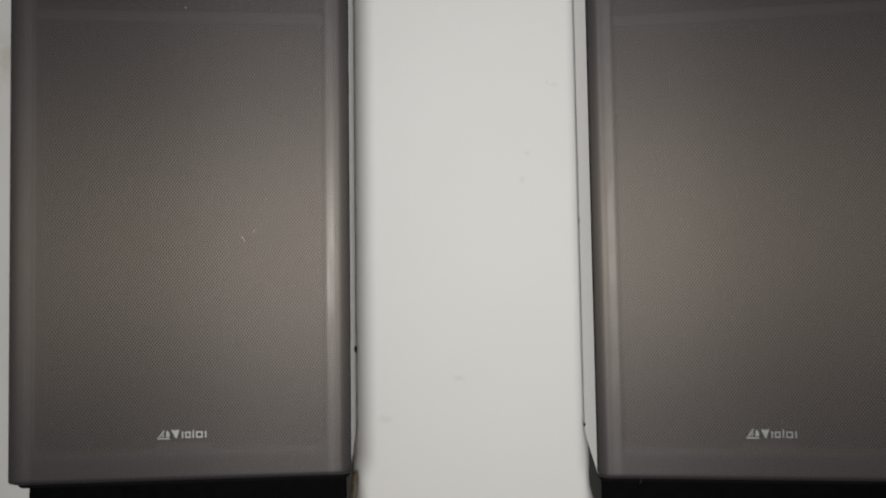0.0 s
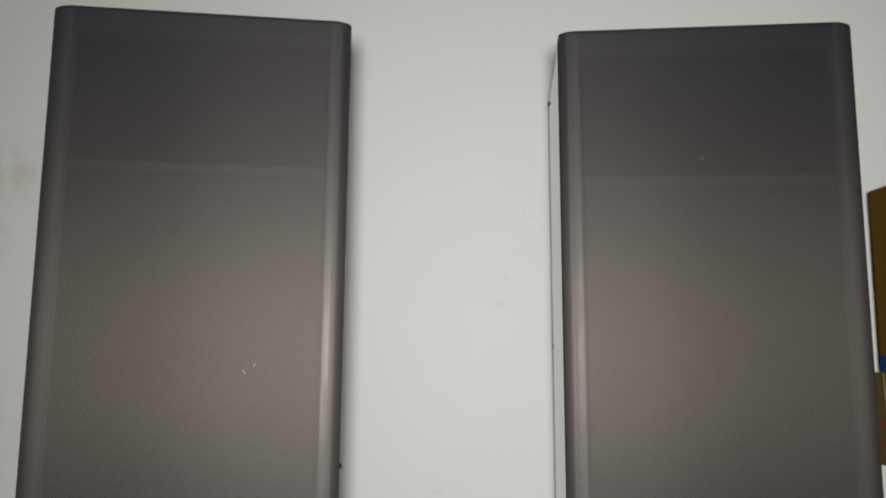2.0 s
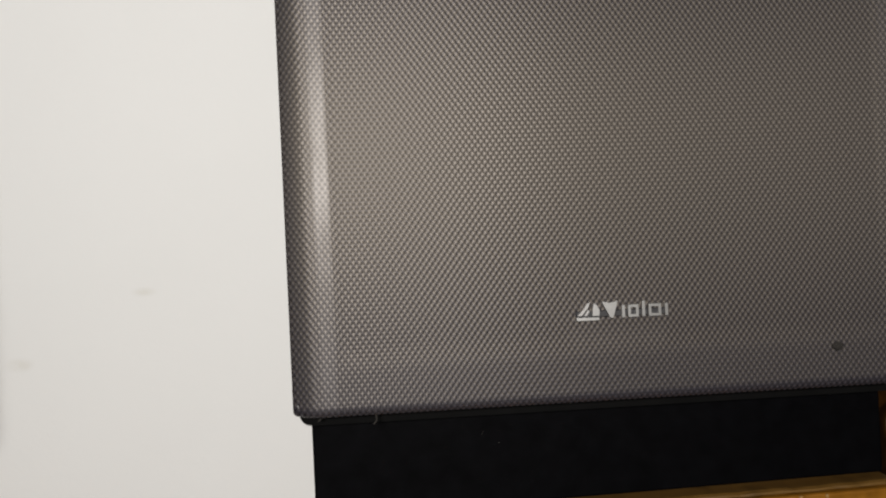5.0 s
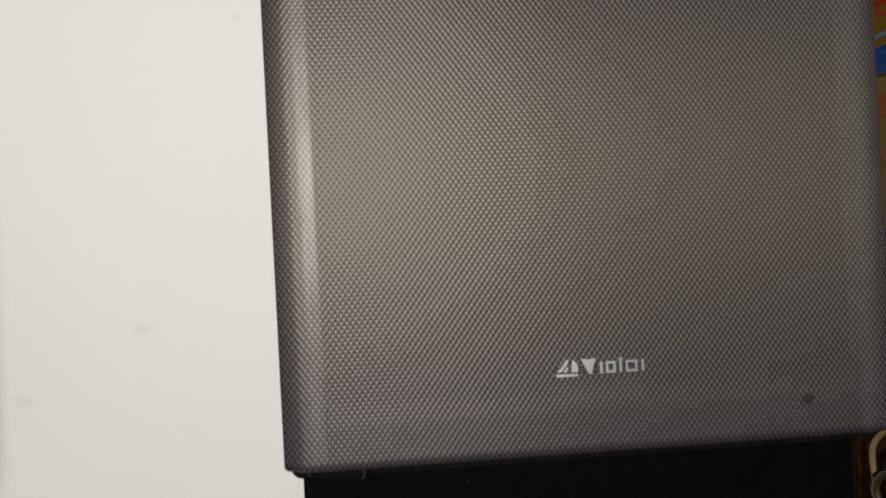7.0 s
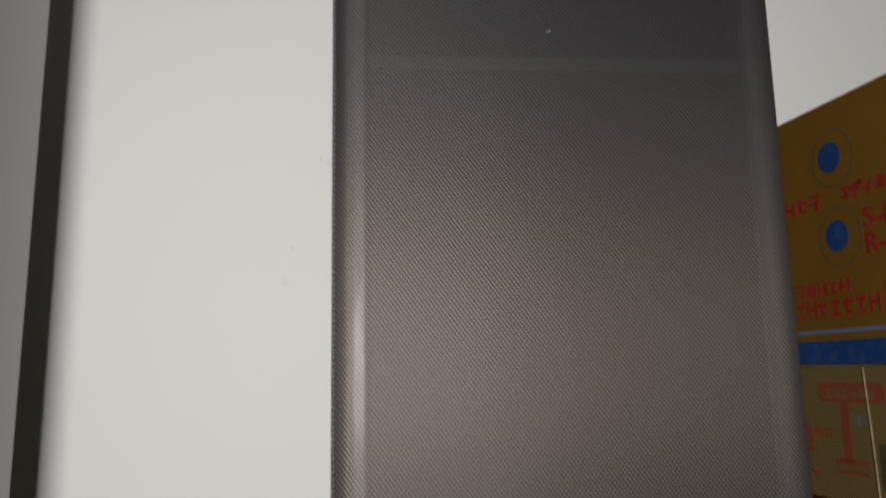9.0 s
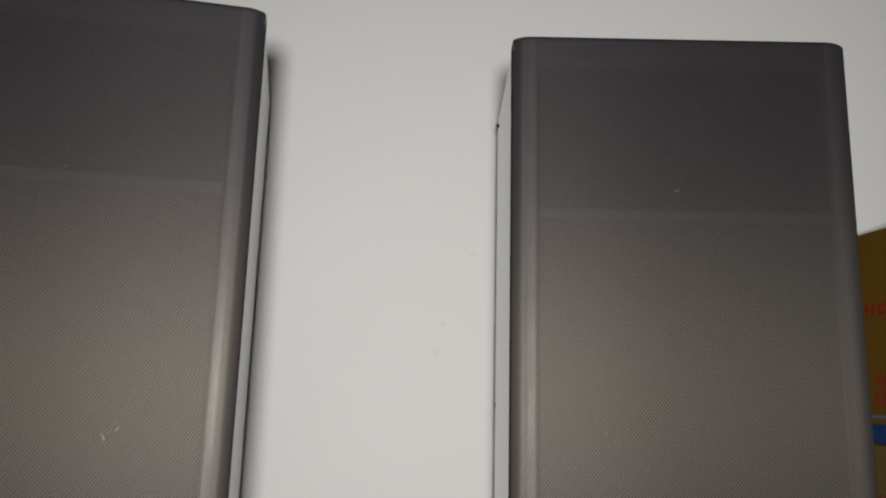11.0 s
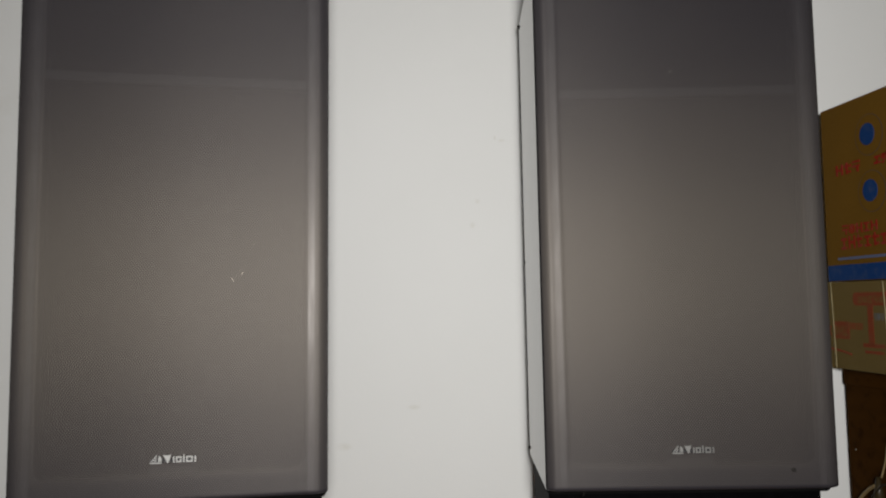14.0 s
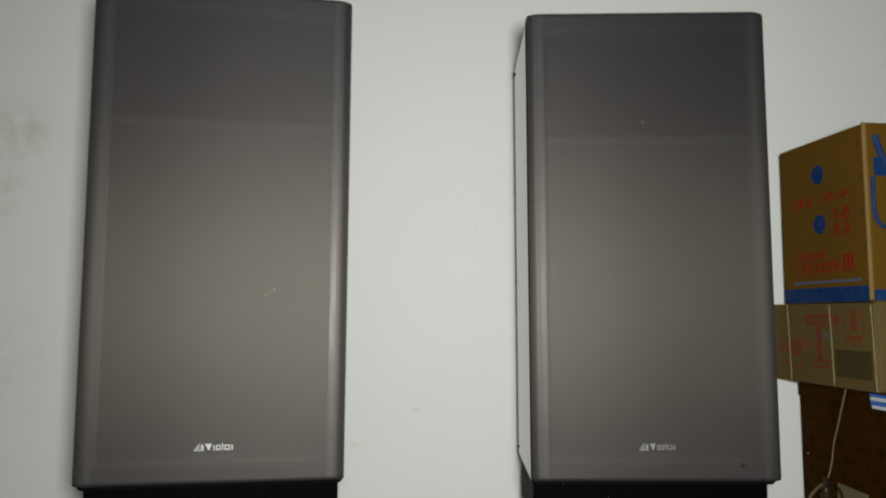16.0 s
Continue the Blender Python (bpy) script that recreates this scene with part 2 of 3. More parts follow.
# ---- mesh helpers ----
def mesh(name, bm, material, smooth=False):
    me = bpy.data.meshes.new(name)
    bmesh.ops.recalc_face_normals(bm, faces=bm.faces)
    bm.to_mesh(me)
    bm.free()
    me.materials.append(material)
    if smooth:
        me.polygons.foreach_set("use_smooth", [True] * len(me.polygons))
    return me


def part(name, bm, material, parent, label="", smooth=False):
    ob = new(name, mesh(name, bm, material, smooth))
    ob.parent = parent
    return tagged(ob, label)


def block(x0, x1, y0, y1, z0, z1, bevel=0.0, segments=2, bm=None):
    bm = bm or bmesh.new()
    made = bmesh.ops.create_cube(bm, size=1)["verts"]
    for v in made:
        v.co = Vector(((x0 + x1) / 2 + v.co.x * (x1 - x0), (y0 + y1) / 2 + v.co.y * (y1 - y0), (z0 + z1) / 2 + v.co.z * (z1 - z0)))
    if bevel:
        edges = list({e for v in made for e in v.link_edges})
        bmesh.ops.bevel(bm, geom=edges, offset=bevel, segments=segments, profile=0.5, affect="EDGES")
    return bm


def ragged(bm, amount, scale):
    """Small unevenness of a worn thing."""
    for v in bm.verts:
        v.co += amount * noise.noise_vector(v.co * scale)
    return bm


def tube(points, radius, sides=8, bm=None):
    """A round cable along the points, smoothed between them."""
    pts = [Vector(q) for q in points]
    fine = []
    for i in range(len(pts) - 1):
        a, b, c, d = pts[max(i - 1, 0)], pts[i], pts[i + 1], pts[min(i + 2, len(pts) - 1)]
        for k in range(6):
            s = k / 6
            fine.append(0.5 * ((2 * b) + (c - a) * s + (2 * a - 5 * b + 4 * c - d) * s * s + (3 * b - a - 3 * c + d) * s ** 3))
    fine.append(pts[-1])
    bm = bm or bmesh.new()
    rings = []
    for i, q in enumerate(fine):
        way = (fine[min(i + 1, len(fine) - 1)] - fine[max(i - 1, 0)]).normalized()
        side = way.orthogonal().normalized() if i == 0 else (side - way * side.dot(way)).normalized()
        other = way.cross(side)
        rings.append([bm.verts.new(q + radius * (math.cos(2 * math.pi * k / sides) * side + math.sin(2 * math.pi * k / sides) * other)) for k in range(sides)])
    for r0, r1 in zip(rings, rings[1:]):
        for k in range(sides):
            bm.faces.new((r0[k], r0[(k + 1) % sides], r1[(k + 1) % sides], r1[k]))
    bm.faces.new(rings[0])
    bm.faces.new(rings[-1])
    return bm


def thing(name, m, label, category, group="", kind=""):
    ob = new(name)
    ob.empty_display_size = 0.05
    ob.matrix_world = m
    return tagged(ob, label, category, group, kind)


def structure(name, bm, material, label):
    return tagged(new(name, mesh(name, bm, material)), label, name.split("_")[0], kind="structure")


# ---- the room ----
structure("wall_north", block(-2.0, 2.0, 0.222, 0.34, 0.0, 2.4), WALL, "white painted wall with faint damp stains")
structure("wall_south", block(-2.0, 2.0, -3.12, -3.0, 0.0, 2.4), CEIL, "plain pale wall closing the room")
structure("wall_west", block(-2.12, -2.0, -3.12, 0.34, 0.0, 2.4), CEIL, "plain pale wall closing the room")
structure("wall_east", block(2.0, 2.12, -3.12, 0.34, 0.0, 2.4), CEIL, "plain pale wall closing the room")
structure("floor", block(-2.12, 2.12, -3.12, 0.34, -0.1, 0.0), FLOOR, "plain brown wooden floor of the room")
structure("ceiling", block(-2.12, 2.12, -3.12, 0.34, 2.4, 2.5), CEIL, "plain pale ceiling of the room")

# ---- loudspeakers ----
W, H, D = 0.230, 0.4470, 0.1686      # grille width and height, whole depth
CREASE, FALL = 0.0085, 0.0036        # rounded side edges of the grille
BORDER = 0.0165                      # width of the frame that carries the cloth
LOW_CORNER, TOP_CORNER = 0.0020, 0.0042


def half_width(z):
    e, c = min(z, H - z), LOW_CORNER if z < H / 2 else TOP_CORNER
    return W / 2 - (c - math.sqrt(max(c ** 2 - (c - e) ** 2, 0)) if e < c else 0)


def cloth_depth(x, z):
    """How far the stretched cloth falls back from the flat front at x, z."""
    ex = max(half_width(z) - abs(x - W / 2), 0)
    ez = max(min(z, H - z), 0)
    fall = 0.0
    if ex < CREASE:
        fall += FALL * ((CREASE - ex) / CREASE) ** 2
    if ez < 0.003:
        fall += 0.0018 * ((0.003 - ez) / 0.003) ** 2
    # the cloth sinks a little between the bars of its frame
    if ex > BORDER and 0.018 < z < H - 0.018:
        sx = min((ex - BORDER) / 0.05, 1.0)
        sz = min((z - 0.018) / 0.04, (H - 0.018 - z) / 0.04, abs(z - 0.321) / 0.04, 1.0)
        fall += 0.00014 * min((ex - BORDER) / 0.002, 1.0) * min((z - 0.018) / 0.003, (H - 0.018 - z) / 0.003, 1.0)
        fall += 0.0003 * math.sin(sx * math.pi / 2) * math.sin(max(sz, 0) * math.pi / 2)
    return fall


def cloth_mesh():
    bm = bmesh.new()
    ex = [0, 0.0006, 0.0014, 0.0025, 0.004, 0.0055, 0.007, 0.0085, 0.010, 0.0125, 0.015, 0.0165, 0.0172, 0.0185, 0.020, 0.023, 0.03, 0.04, 0.055, 0.075, 0.095]
    sx = [e / W for e in ex] + [0.5] + [1 - e / W for e in reversed(ex)]
    ez = [0, 0.0003, 0.001, 0.002, 0.003, 0.004, 0.0052, 0.0065, 0.01, 0.015, 0.018, 0.021, 0.025, 0.032, 0.045, 0.06]
    mid = [0.10, 0.15, 0.20, 0.25, 0.28, 0.30, 0.312, 0.319, 0.326, 0.34, 0.36]
    zs = ez + mid + [H - e for e in reversed(ez)]
    grid = []
    for z in zs:
        hw = half_width(z)
        row = []
        for s in sx:
            x = W / 2 + (2 * s - 1) * hw
            row.append(bm.verts.new((x, cloth_depth(x, z), z)))
        grid.append(row)
    for a, b in zip(grid, grid[1:]):
        for i in range(len(sx) - 1):
            bm.faces.new((a[i], a[i + 1], b[i + 1], b[i]))
    # rim, wrapped back to the baffle, in a darker material than the front
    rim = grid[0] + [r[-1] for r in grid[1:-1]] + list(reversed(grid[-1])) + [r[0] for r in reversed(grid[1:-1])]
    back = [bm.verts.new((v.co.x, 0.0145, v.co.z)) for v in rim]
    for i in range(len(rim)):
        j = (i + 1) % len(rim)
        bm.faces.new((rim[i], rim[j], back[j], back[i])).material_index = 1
    return bm


def rounded(x0, x1, z0, z1, r, n=8):
    pts = []
    for cx, cz, a0 in ((x1 - r, z1 - r, 0), (x0 + r, z1 - r, 90), (x0 + r, z0 + r, 180), (x1 - r, z0 + r, 270)):
        for k in range(n + 1):
            a = radians(a0 + 90 * k / n)
            pts.append((cx + r * math.cos(a), cz + r * math.sin(a)))
    return pts


def frame_mesh():
    """Moulded frame under the cloth: a ring and the pad that carries the badge."""
    bm = bmesh.new()
    outer = rounded(0.0012, W - 0.0012, 0.0012, H - 0.0012, 0.0055)
    inner = rounded(0.0178, W - 0.0178, 0.0185, H - 0.0185, 0.011)
    rings = []
    for k in range(7):
        s = k / 6
        ring = []
        for (ax, az), (bx, bz) in zip(outer, inner):
            x, z = ax + (bx - ax) * s, az + (bz - az) * s
            ring.append(bm.verts.new((x, cloth_depth(x, z) + 0.0012, z)))
        rings.append(ring)
    rings.append([bm.verts.new((x, 0.0135, z)) for x, z in inner])
    n = len(outer)
    for a, b in zip(rings, rings[1:]):
        for i in range(n):
            j = (i + 1) % n
            bm.faces.new((a[i], a[j], b[j], b[i]))
    block(0.0972, 0.1332, 0.0018, 0.009, 0.016, 0.0262, 0.0015, bm=bm)
    return bm


def raised(outline, x0, z0, inner=()):
    """A small raised plate with a chamfered rim; inner cuts an opening of as many corners."""
    bm = bmesh.new()
    rows = []
    for pts, y in ((outline, 0.0010), (outline, -0.0008), ([(x * 0.93 + 0.07 * sum(q[0] for q in outline) / len(outline), z * 0.93 + 0.07 * sum(q[1] for q in outline) / len(outline)) for x, z in outline], -0.0011)):
        rows.append([bm.verts.new((x0 + x, y, z0 + z)) for x, z in pts])
    if inner:
        rows += [[bm.verts.new((x0 + x, y, z0 + z)) for x, z in inner] for y in (-0.0011, 0.0010)]
    else:
        bm.faces.new(rows[-1])
    n = len(outline)
    for a, b in zip(rows, rows[1:]):
        for i in range(n):
            j = (i + 1) % n
            bm.faces.new((a[i], a[j], b[j], b[i]))
    return bm


def badge_parts(holder):
    """Raised silver mark: a wedge emblem and a row of small plain shapes."""
    x0, z0 = 0.0991, 0.0287
    for outline in (
        ((0.0, 0.0), (0.0086, 0.0), (0.0086, 0.0010), (0.0, 0.0012)),
        ((0.0004, 0.0016), (0.0020, 0.0016), (0.0046, 0.0046), (0.0052, 0.0066), (0.0042, 0.0060), (0.0028, 0.0040)),
        ((0.0028, 0.0016), (0.0040, 0.0016), (0.0050, 0.0034), (0.0044, 0.0038)),
        ((0.0058, 0.0014), (0.0084, 0.0014), (0.0086, 0.0034), (0.0076, 0.0054), (0.0064, 0.0062), (0.0060, 0.0040)),
    ):
        part("emblem", raised(outline, x0, z0), SILVER, holder)
    part("wedge", raised(((0.0092, 0.0066), (0.0122, 0.0004), (0.0134, 0.0004), (0.0152, 0.0066), (0.0122, 0.0060)), x0, z0), SILVER, holder)
    for a, b, h in ((0.0164, 0.0175, 0.0050), (0.0236, 0.0247, 0.0062), (0.0318, 0.0329, 0.0050)):
        part("bar", raised(((a, 0.0004), (b, 0.0004), (b, h), (a, h)), x0, z0), SILVER, holder)
    for a, b in ((0.0185, 0.0225), (0.0258, 0.0306)):
        part("open_square", raised(((a, 0.0004), (b, 0.0004), (b, 0.0050), (a, 0.0050)), x0, z0, ((a + 0.0011, 0.0015), (b - 0.0011, 0.0015), (b - 0.0011, 0.0039), (a + 0.0011, 0.0039))), SILVER, holder)


def loudspeaker(m, label):
    sp = thing("loudspeaker", m, label, "loudspeaker", "pair of loudspeakers")
    part("cabinet", block(0.0012, W - 0.0012, 0.0172, D, -0.004, H - 0.003, 0.0006, 1), VINYL, sp, "glossy pale grey vinyl cabinet")
    bm = bmesh.new()
    rim = rounded(0.0006, W - 0.0006, -0.0055, H - 0.002, 0.0045)
    rows = [[bm.verts.new((x, y, z)) for x, z in rim] for y in (0.0148, 0.0171)]
    for i in range(len(rim)):
        j = (i + 1) % len(rim)
        bm.faces.new((rows[0][i], rows[0][j], rows[1][j], rows[1][i]))
    bm.faces.new(rows[0])
    bm.faces.new(list(reversed(rows[1])))
    part("baffle", bm, BAFFLE, sp, "black front baffle behind the cloth")
    part("grille_frame", frame_mesh(), FRAME, sp, "grey moulded frame behind the cloth", smooth=False)
    part("cross_bar", block(0.0179, W - 0.0179, 0.0016, 0.009, 0.3175, 0.3250, 0.0015), BAR, sp, "dark grey bar behind the cloth")
    cloth = part("grille_cloth", cloth_mesh(), CLOTH, sp, "dark grey woven grille cloth with rolled edges", smooth=True)
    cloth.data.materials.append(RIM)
    badge = part("badge", block(0.0993, 0.1312, -0.0002, 0.0010, 0.0296, 0.0320, 0.0003, 1), BLACK, sp, "small raised silver badge")
    badge_parts(badge)
    return sp


def chip(parent, x, y, z, sx, sy, sz):
    """A small dark chip on a cabinet's edge."""
    bm = bmesh.new()
    bmesh.ops.create_icosphere(bm, subdivisions=2, radius=1.0)
    for v in bm.verts:
        v.co = Vector((x + v.co.x * sx, y + v.co.y * sy, z + v.co.z * sz * (1.3 if v.co.z < 0 else 0.8)))
    ragged(bm, 0.0004, 900)
    part("chip", bm, SHADOWED, parent, "dark chip in the edge")


def lint_glint(parent, x, z, length, lean, thick=0.00016):
    bm = tube([(x, -0.0004, z), (x + 0.5 * length * lean, -0.0012, z + 0.5 * length), (x + length * lean, -0.0004, z + length * 0.8)], thick, 5)
    part("lint_glint", bm, LINT_GLINT, parent, "white lint and modelled glints on the cloth")


RIGHT = pose(0, -0.006, ZB - 0.0025)
LEFT = pose(-0.3979, -0.0672, ZB + 0.0083, 0, 0.57, 11.76) @ pose(0, -0.006, -0.0025)
speaker_right = loudspeaker(RIGHT, "pale grey loudspeaker with dark cloth grille, standing straight")
speaker_left = loudspeaker(LEFT, "pale grey loudspeaker with dark cloth grille, turned inwards")
chip(speaker_right, 0.0012, D - 0.001, H - 0.006, 0.0014, 0.0015, 0.0024)
chip(speaker_right, 0.0012, D - 0.001, 0.004, 0.0010, 0.0012, 0.0018)
chip(speaker_right, 0.0014, D - 0.001, 0.192, 0.0004, 0.0008, 0.003)
chip(speaker_left, W - 0.0012, D - 0.001, 0.071, 0.0012, 0.0012, 0.0030)
lint_glint(speaker_left, 0.1640, 0.1690, 0.0030, 0.3)
lint_glint(speaker_left, 0.1580, 0.1640, 0.0035, -0.6)
lint_glint(speaker_left, 0.1180, 0.3260, 0.0010, 0.5)
lint_glint(speaker_right, 0.1090, 0.3370, 0.0012, 0.2)
lint_glint(speaker_right, 0.1105, 0.3375, 0.0011, 0.1, 0.00024)
# specular glints on the threads, drawn as arcs of tiny pale flecks
for k in range(4):
    s = (k + random.uniform(-0.4, 0.4)) / 3
    lint_glint(speaker_right, 0.058 + 0.027 * s, 0.1805 - 0.023 * s, random.uniform(0.0004, 0.0009), -0.7, 0.00009)
    lint_glint(speaker_left, 0.159 + 0.013 * s, 0.166 + 0.026 * s, random.uniform(0.0004, 0.0009), 0.5, 0.00009)
bm = bmesh.new()
bmesh.ops.create_icosphere(bm, subdivisions=2, radius=1.0)
for v in bm.verts:
    v.co = Vector((0.1936 + v.co.x * 0.0021, -0.0005 + v.co.y * 0.0010, 0.0150 + v.co.z * 0.0015))
part("burn_mark", ragged(bm, 0.0006, 700), SHADOWED, speaker_right, "small dark burn in the cloth")
part("loose_thread", tube([(0.028, 0.003, 0.001), (0.0286, 0.001, -0.0015), (0.0275, 0.0005, -0.003)], 0.0003, 5), SHADOWED, speaker_right, "loose dark thread at the lower edge")
part("loose_thread", tube([(0.0085, 0.008, 0.001), (0.009, 0.006, -0.0012), (0.008, 0.0055, -0.002)], 0.0003, 5), SHADOWED, speaker_right, "loose dark thread at the lower edge")


# ---- black boards under the loudspeakers ----
def base_board(m, label):
    b = thing("base_board", m, label, "plinth", "plinths under the loudspeakers")
    bm = block(0.0035, W - 0.0040, 0.026, D - 0.012, -0.0435, -0.0055, 0.0010)
    for v in bm.verts:
        if v.co.z < -0.03:
            v.co.z += 0.015 * v.co.x
    block(0.0035, 0.0142, 0.026, D - 0.012, -0.0478, -0.0420, 0.0006, bm=bm)
    part("board", bm, BASE, b)
    for i in range(3):
        x, z = random.uniform(0.02, 0.21), random.uniform(-0.040, -0.012)
        bm = bmesh.new()
        bmesh.ops.create_icosphere(bm, subdivisions=1, radius=random.uniform(0.00006, 0.00012))
        bmesh.ops.translate(bm, vec=(x, 0.0259, z), verts=bm.verts)
        part("dust_speck", bm, LINT_GLINT, b)
    return b


base_board(RIGHT, "black painted board plinth under a loudspeaker")
base_board(LEFT, "black painted board plinth under a loudspeaker")


# ---- wooden crates that carry them ----
def worn_slab(x0, x1, y0, y1, z0, z1, bevel=0.003, amount=0.0011):
    """A board with many small dents along its edges."""
    bm = block(x0, x1, y0, y1, z0, z1, bevel, 2)
    for k in range(1, 40):
        bmesh.ops.bisect_plane(bm, geom=[*bm.verts, *bm.edges, *bm.faces], plane_co=(x0 + (x1 - x0) * k / 40, 0, 0), plane_no=(1, 0, 0))
    for v in bm.verts:
        edge = min(v.co.y - y0, y1 - v.co.y)
        n = noise.noise_vector(v.co * 190)
        v.co += Vector((0, max(n.y, -0.2) * amount if edge < 0.006 else 0, min(n.z, 0.1) * amount * (1.0 if edge < 0.006 else 0.2)))
    return bm


def crate(m, x0, x1, y0, y1, z0, z1, label):
    c = thing("wooden_crate", m, label, "crate", "crates under the loudspeakers")
    t = 0.012
    part("top_board", worn_slab(x0, x1, y0, y1, z1 - 0.011, z1, 0.002, 0.0007), CRATEEND, c, "raw worn wooden top board")
    part("front_panel", block(x0 + 0.001, x1 - 0.001, y0 + 0.001, y0 + t, z0, z1 - 0.011, 0.001), CRATE, c, "glossy varnished front panel")
    part("back_panel", block(x0 + 0.001, x1 - 0.001, y1 - t, y1 - 0.001, z0, z1 - 0.011, 0.001), CRATE, c)
    part("side_panel", block(x0 + 0.001, x0 + t, y0 + t, y1 - t, z0, z1 - 0.011, 0.001), CRATEEND, c)
    part("side_panel", block(x1 - t, x1 - 0.001, y0 + t, y1 - t, z0, z1 - 0.011, 0.001), CRATEEND, c)
    # splintered batten nailed along the front edge
    for k in range(9):
        x, w = x0 + 0.004 + (x1 - x0 - 0.016) * random.random() ** 0.8, random.uniform(0.0005, 0.0022)
        part("splinter", ragged(block(x, x + w, y0 - 0.0044, y0 - 0.0030, z1 - 0.0022 - random.uniform(0, 0.0012), z1 - 0.0015, 0.0002, 1), 0.0003, 600), SPLINTER, c, "pale bare chip in the varnish")
    part("batten", worn_slab(x0 + 0.002, x1 - 0.004, y0 - 0.004, y0 + 0.0005, z1 - 0.022, z1 - 0.0012, 0.0010, 0.0006), CRATE, c, "worn varnished edge batten")
    return c


crate(RIGHT @ pose(0, 0, 0, 0, -0.86, 0), 0.015, 0.2260, 0.016, 0.186, -ZB + 0.0025, -0.0435, "varnished wooden crate with worn edges under a loudspeaker")
crate(pose(-0.3979, -0.0672, ZB + 0.0083, 0, 0, 11.76) @ pose(0, -0.006, 0), 0.004, 0.2285, 0.010, 0.172, -ZB - 0.0083, -0.0475, "tan wooden crate under the turned loudspeaker")

# thin brown wire that drops behind the straight loudspeaker
wire = thing("speaker_wire", pose(0, 0, 0), "thin brown speaker wire hanging from the plinth", "wire")
part("strand", tube([(0.006, 0.072, ZB - 0.0470), (0.002, 0.066, ZB - 0.058), (-0.003, 0.068, ZB - 0.10), (-0.004, 0.08, ZB - 0.25), (-0.002, 0.10, ZB - 0.45), (0.0, 0.10, 0.002)], 0.0014), WIRE, wire)

# ---- sideboard with the cartons ----
# local axes: x along the side towards the room, y to the outer side, z up
ALONG = math.degrees(math.atan2(-0.98823, 0.15296))
SIDE = pose(0.3238, 0.1902, ZB + 0.3456, 0, 0, ALONG)


def panel(x0, x1, z0, z1, y=-0.0004, thick=0.0004):
    """A thin print that lies on the side face y = 0, seen from y < 0."""
    return block(x0, x1, y, y + thick + 0.0002, z0, z1)


def disc(x, z, rx, rz, y=-0.0004, n=24, hole=0.0):
    bm = bmesh.new()
    ring = [bm.verts.new((x + rx * math.cos(2 * math.pi * k / n), y, z + rz * math.sin(2 * math.pi * k / n))) for k in range(n)]
    base = [bm.verts.new((v.co.x, y + 0.0006, v.co.z)) for v in ring]
    if hole:
        inn = [bm.verts.new((x + rx * hole * math.cos(2 * math.pi * k / n), y, z + rz * hole * math.sin(2 * math.pi * k / n))) for k in range(n)]
        for k in range(n):
            j = (k + 1) % n
            bm.faces.new((ring[k], ring[j], inn[j], inn[k]))
    else:
        bm.faces.new(ring)
    for k in range(n):
        j = (k + 1) % n
        bm.faces.new((ring[j], ring[k], base[k], base[j]))
    return bm


STROKES = (
    ((0.05, 0.95, 0.68, 0.90), (0.38, 0.62, 0.0, 0.68), (0.05, 0.95, 0.0, 0.20)),
    ((0.0, 0.25, 0.0, 1.0), (0.75, 1.0, 0.0, 1.0), (0.25, 0.75, 0.38, 0.60)),
    ((0.0, 1.0, 0.80, 1.0), (0.0, 1.0, 0.40, 0.60), (0.56, 0.82, 0.0, 0.40)),
    ((0.0, 0.24, 0.1, 0.9), (0.38, 0.62, 0.0, 1.0), (0.76, 1.0, 0.1, 0.9)),
    ((0.0, 1.0, 0.56, 0.78), (0.26, 0.50, 0.0, 1.0), (0.50, 0.92, 0.06, 0.26)),
)


def word(parent, name, material, x0, x1, z0, z1, count, slant=0.0):
    """A row of small groups of plain strokes in place of lettering."""
    step = (x1 - x0) / count
    for i in range(count):
        a = x0 + i * step
        w, h = step * random.uniform(0.78, 0.9), (z1 - z0) * random.uniform(0.9, 1.0)
        dz = slant * (a - x0)
        bm = bmesh.new()
        for k, (u0, u1, v0, v1) in enumerate(random.choice(STROKES)):
            block(a + u0 * w, a + u1 * w, -0.0004 - 0.00004 * k, 0.0002, z0 + dz + v0 * h, z0 + dz + v1 * h, bm=bm)
        part(name, bm, material, parent)


def lettering(parent, body, material, x0, x1, z0, z1, weight):
    """A printed word, fitted between x0, x1 and z0, z1 on the side face."""
    cu = bpy.data.curves.new("lettering", "FONT")
    cu.body, cu.offset, cu.resolution_u = body, weight, 3
    tmp = new("lettering", cu)
    bpy.context.view_layer.update()
    bm = bmesh.new()
    bm.from_mesh(tmp.to_mesh())
    tmp.to_mesh_clear()
    bpy.data.objects.remove(tmp)
    bpy.data.curves.remove(cu)
    xs, ys = [v.co.x for v in bm.verts], [v.co.y for v in bm.verts]
    for v in bm.verts:
        u, w = (v.co.x - min(xs)) / (max(xs) - min(xs)), (v.co.y - min(ys)) / (max(ys) - min(ys))
        v.co = Vector((x0 + (x1 - x0) * u, -0.0005, z0 + (z1 - z0) * w))
    part("lettering", bm, material, parent, "red printed word")


DEPTH, WIDE = 0.1475, 0.26      # side and front of the upper carton
upper = thing("carton", SIDE @ pose(0, 0, -0.182), "brown cardboard carton with blue dots and red lettering", "carton", "stacked cartons")
UP = 0.182                      # its height; its own zero is the lower edge


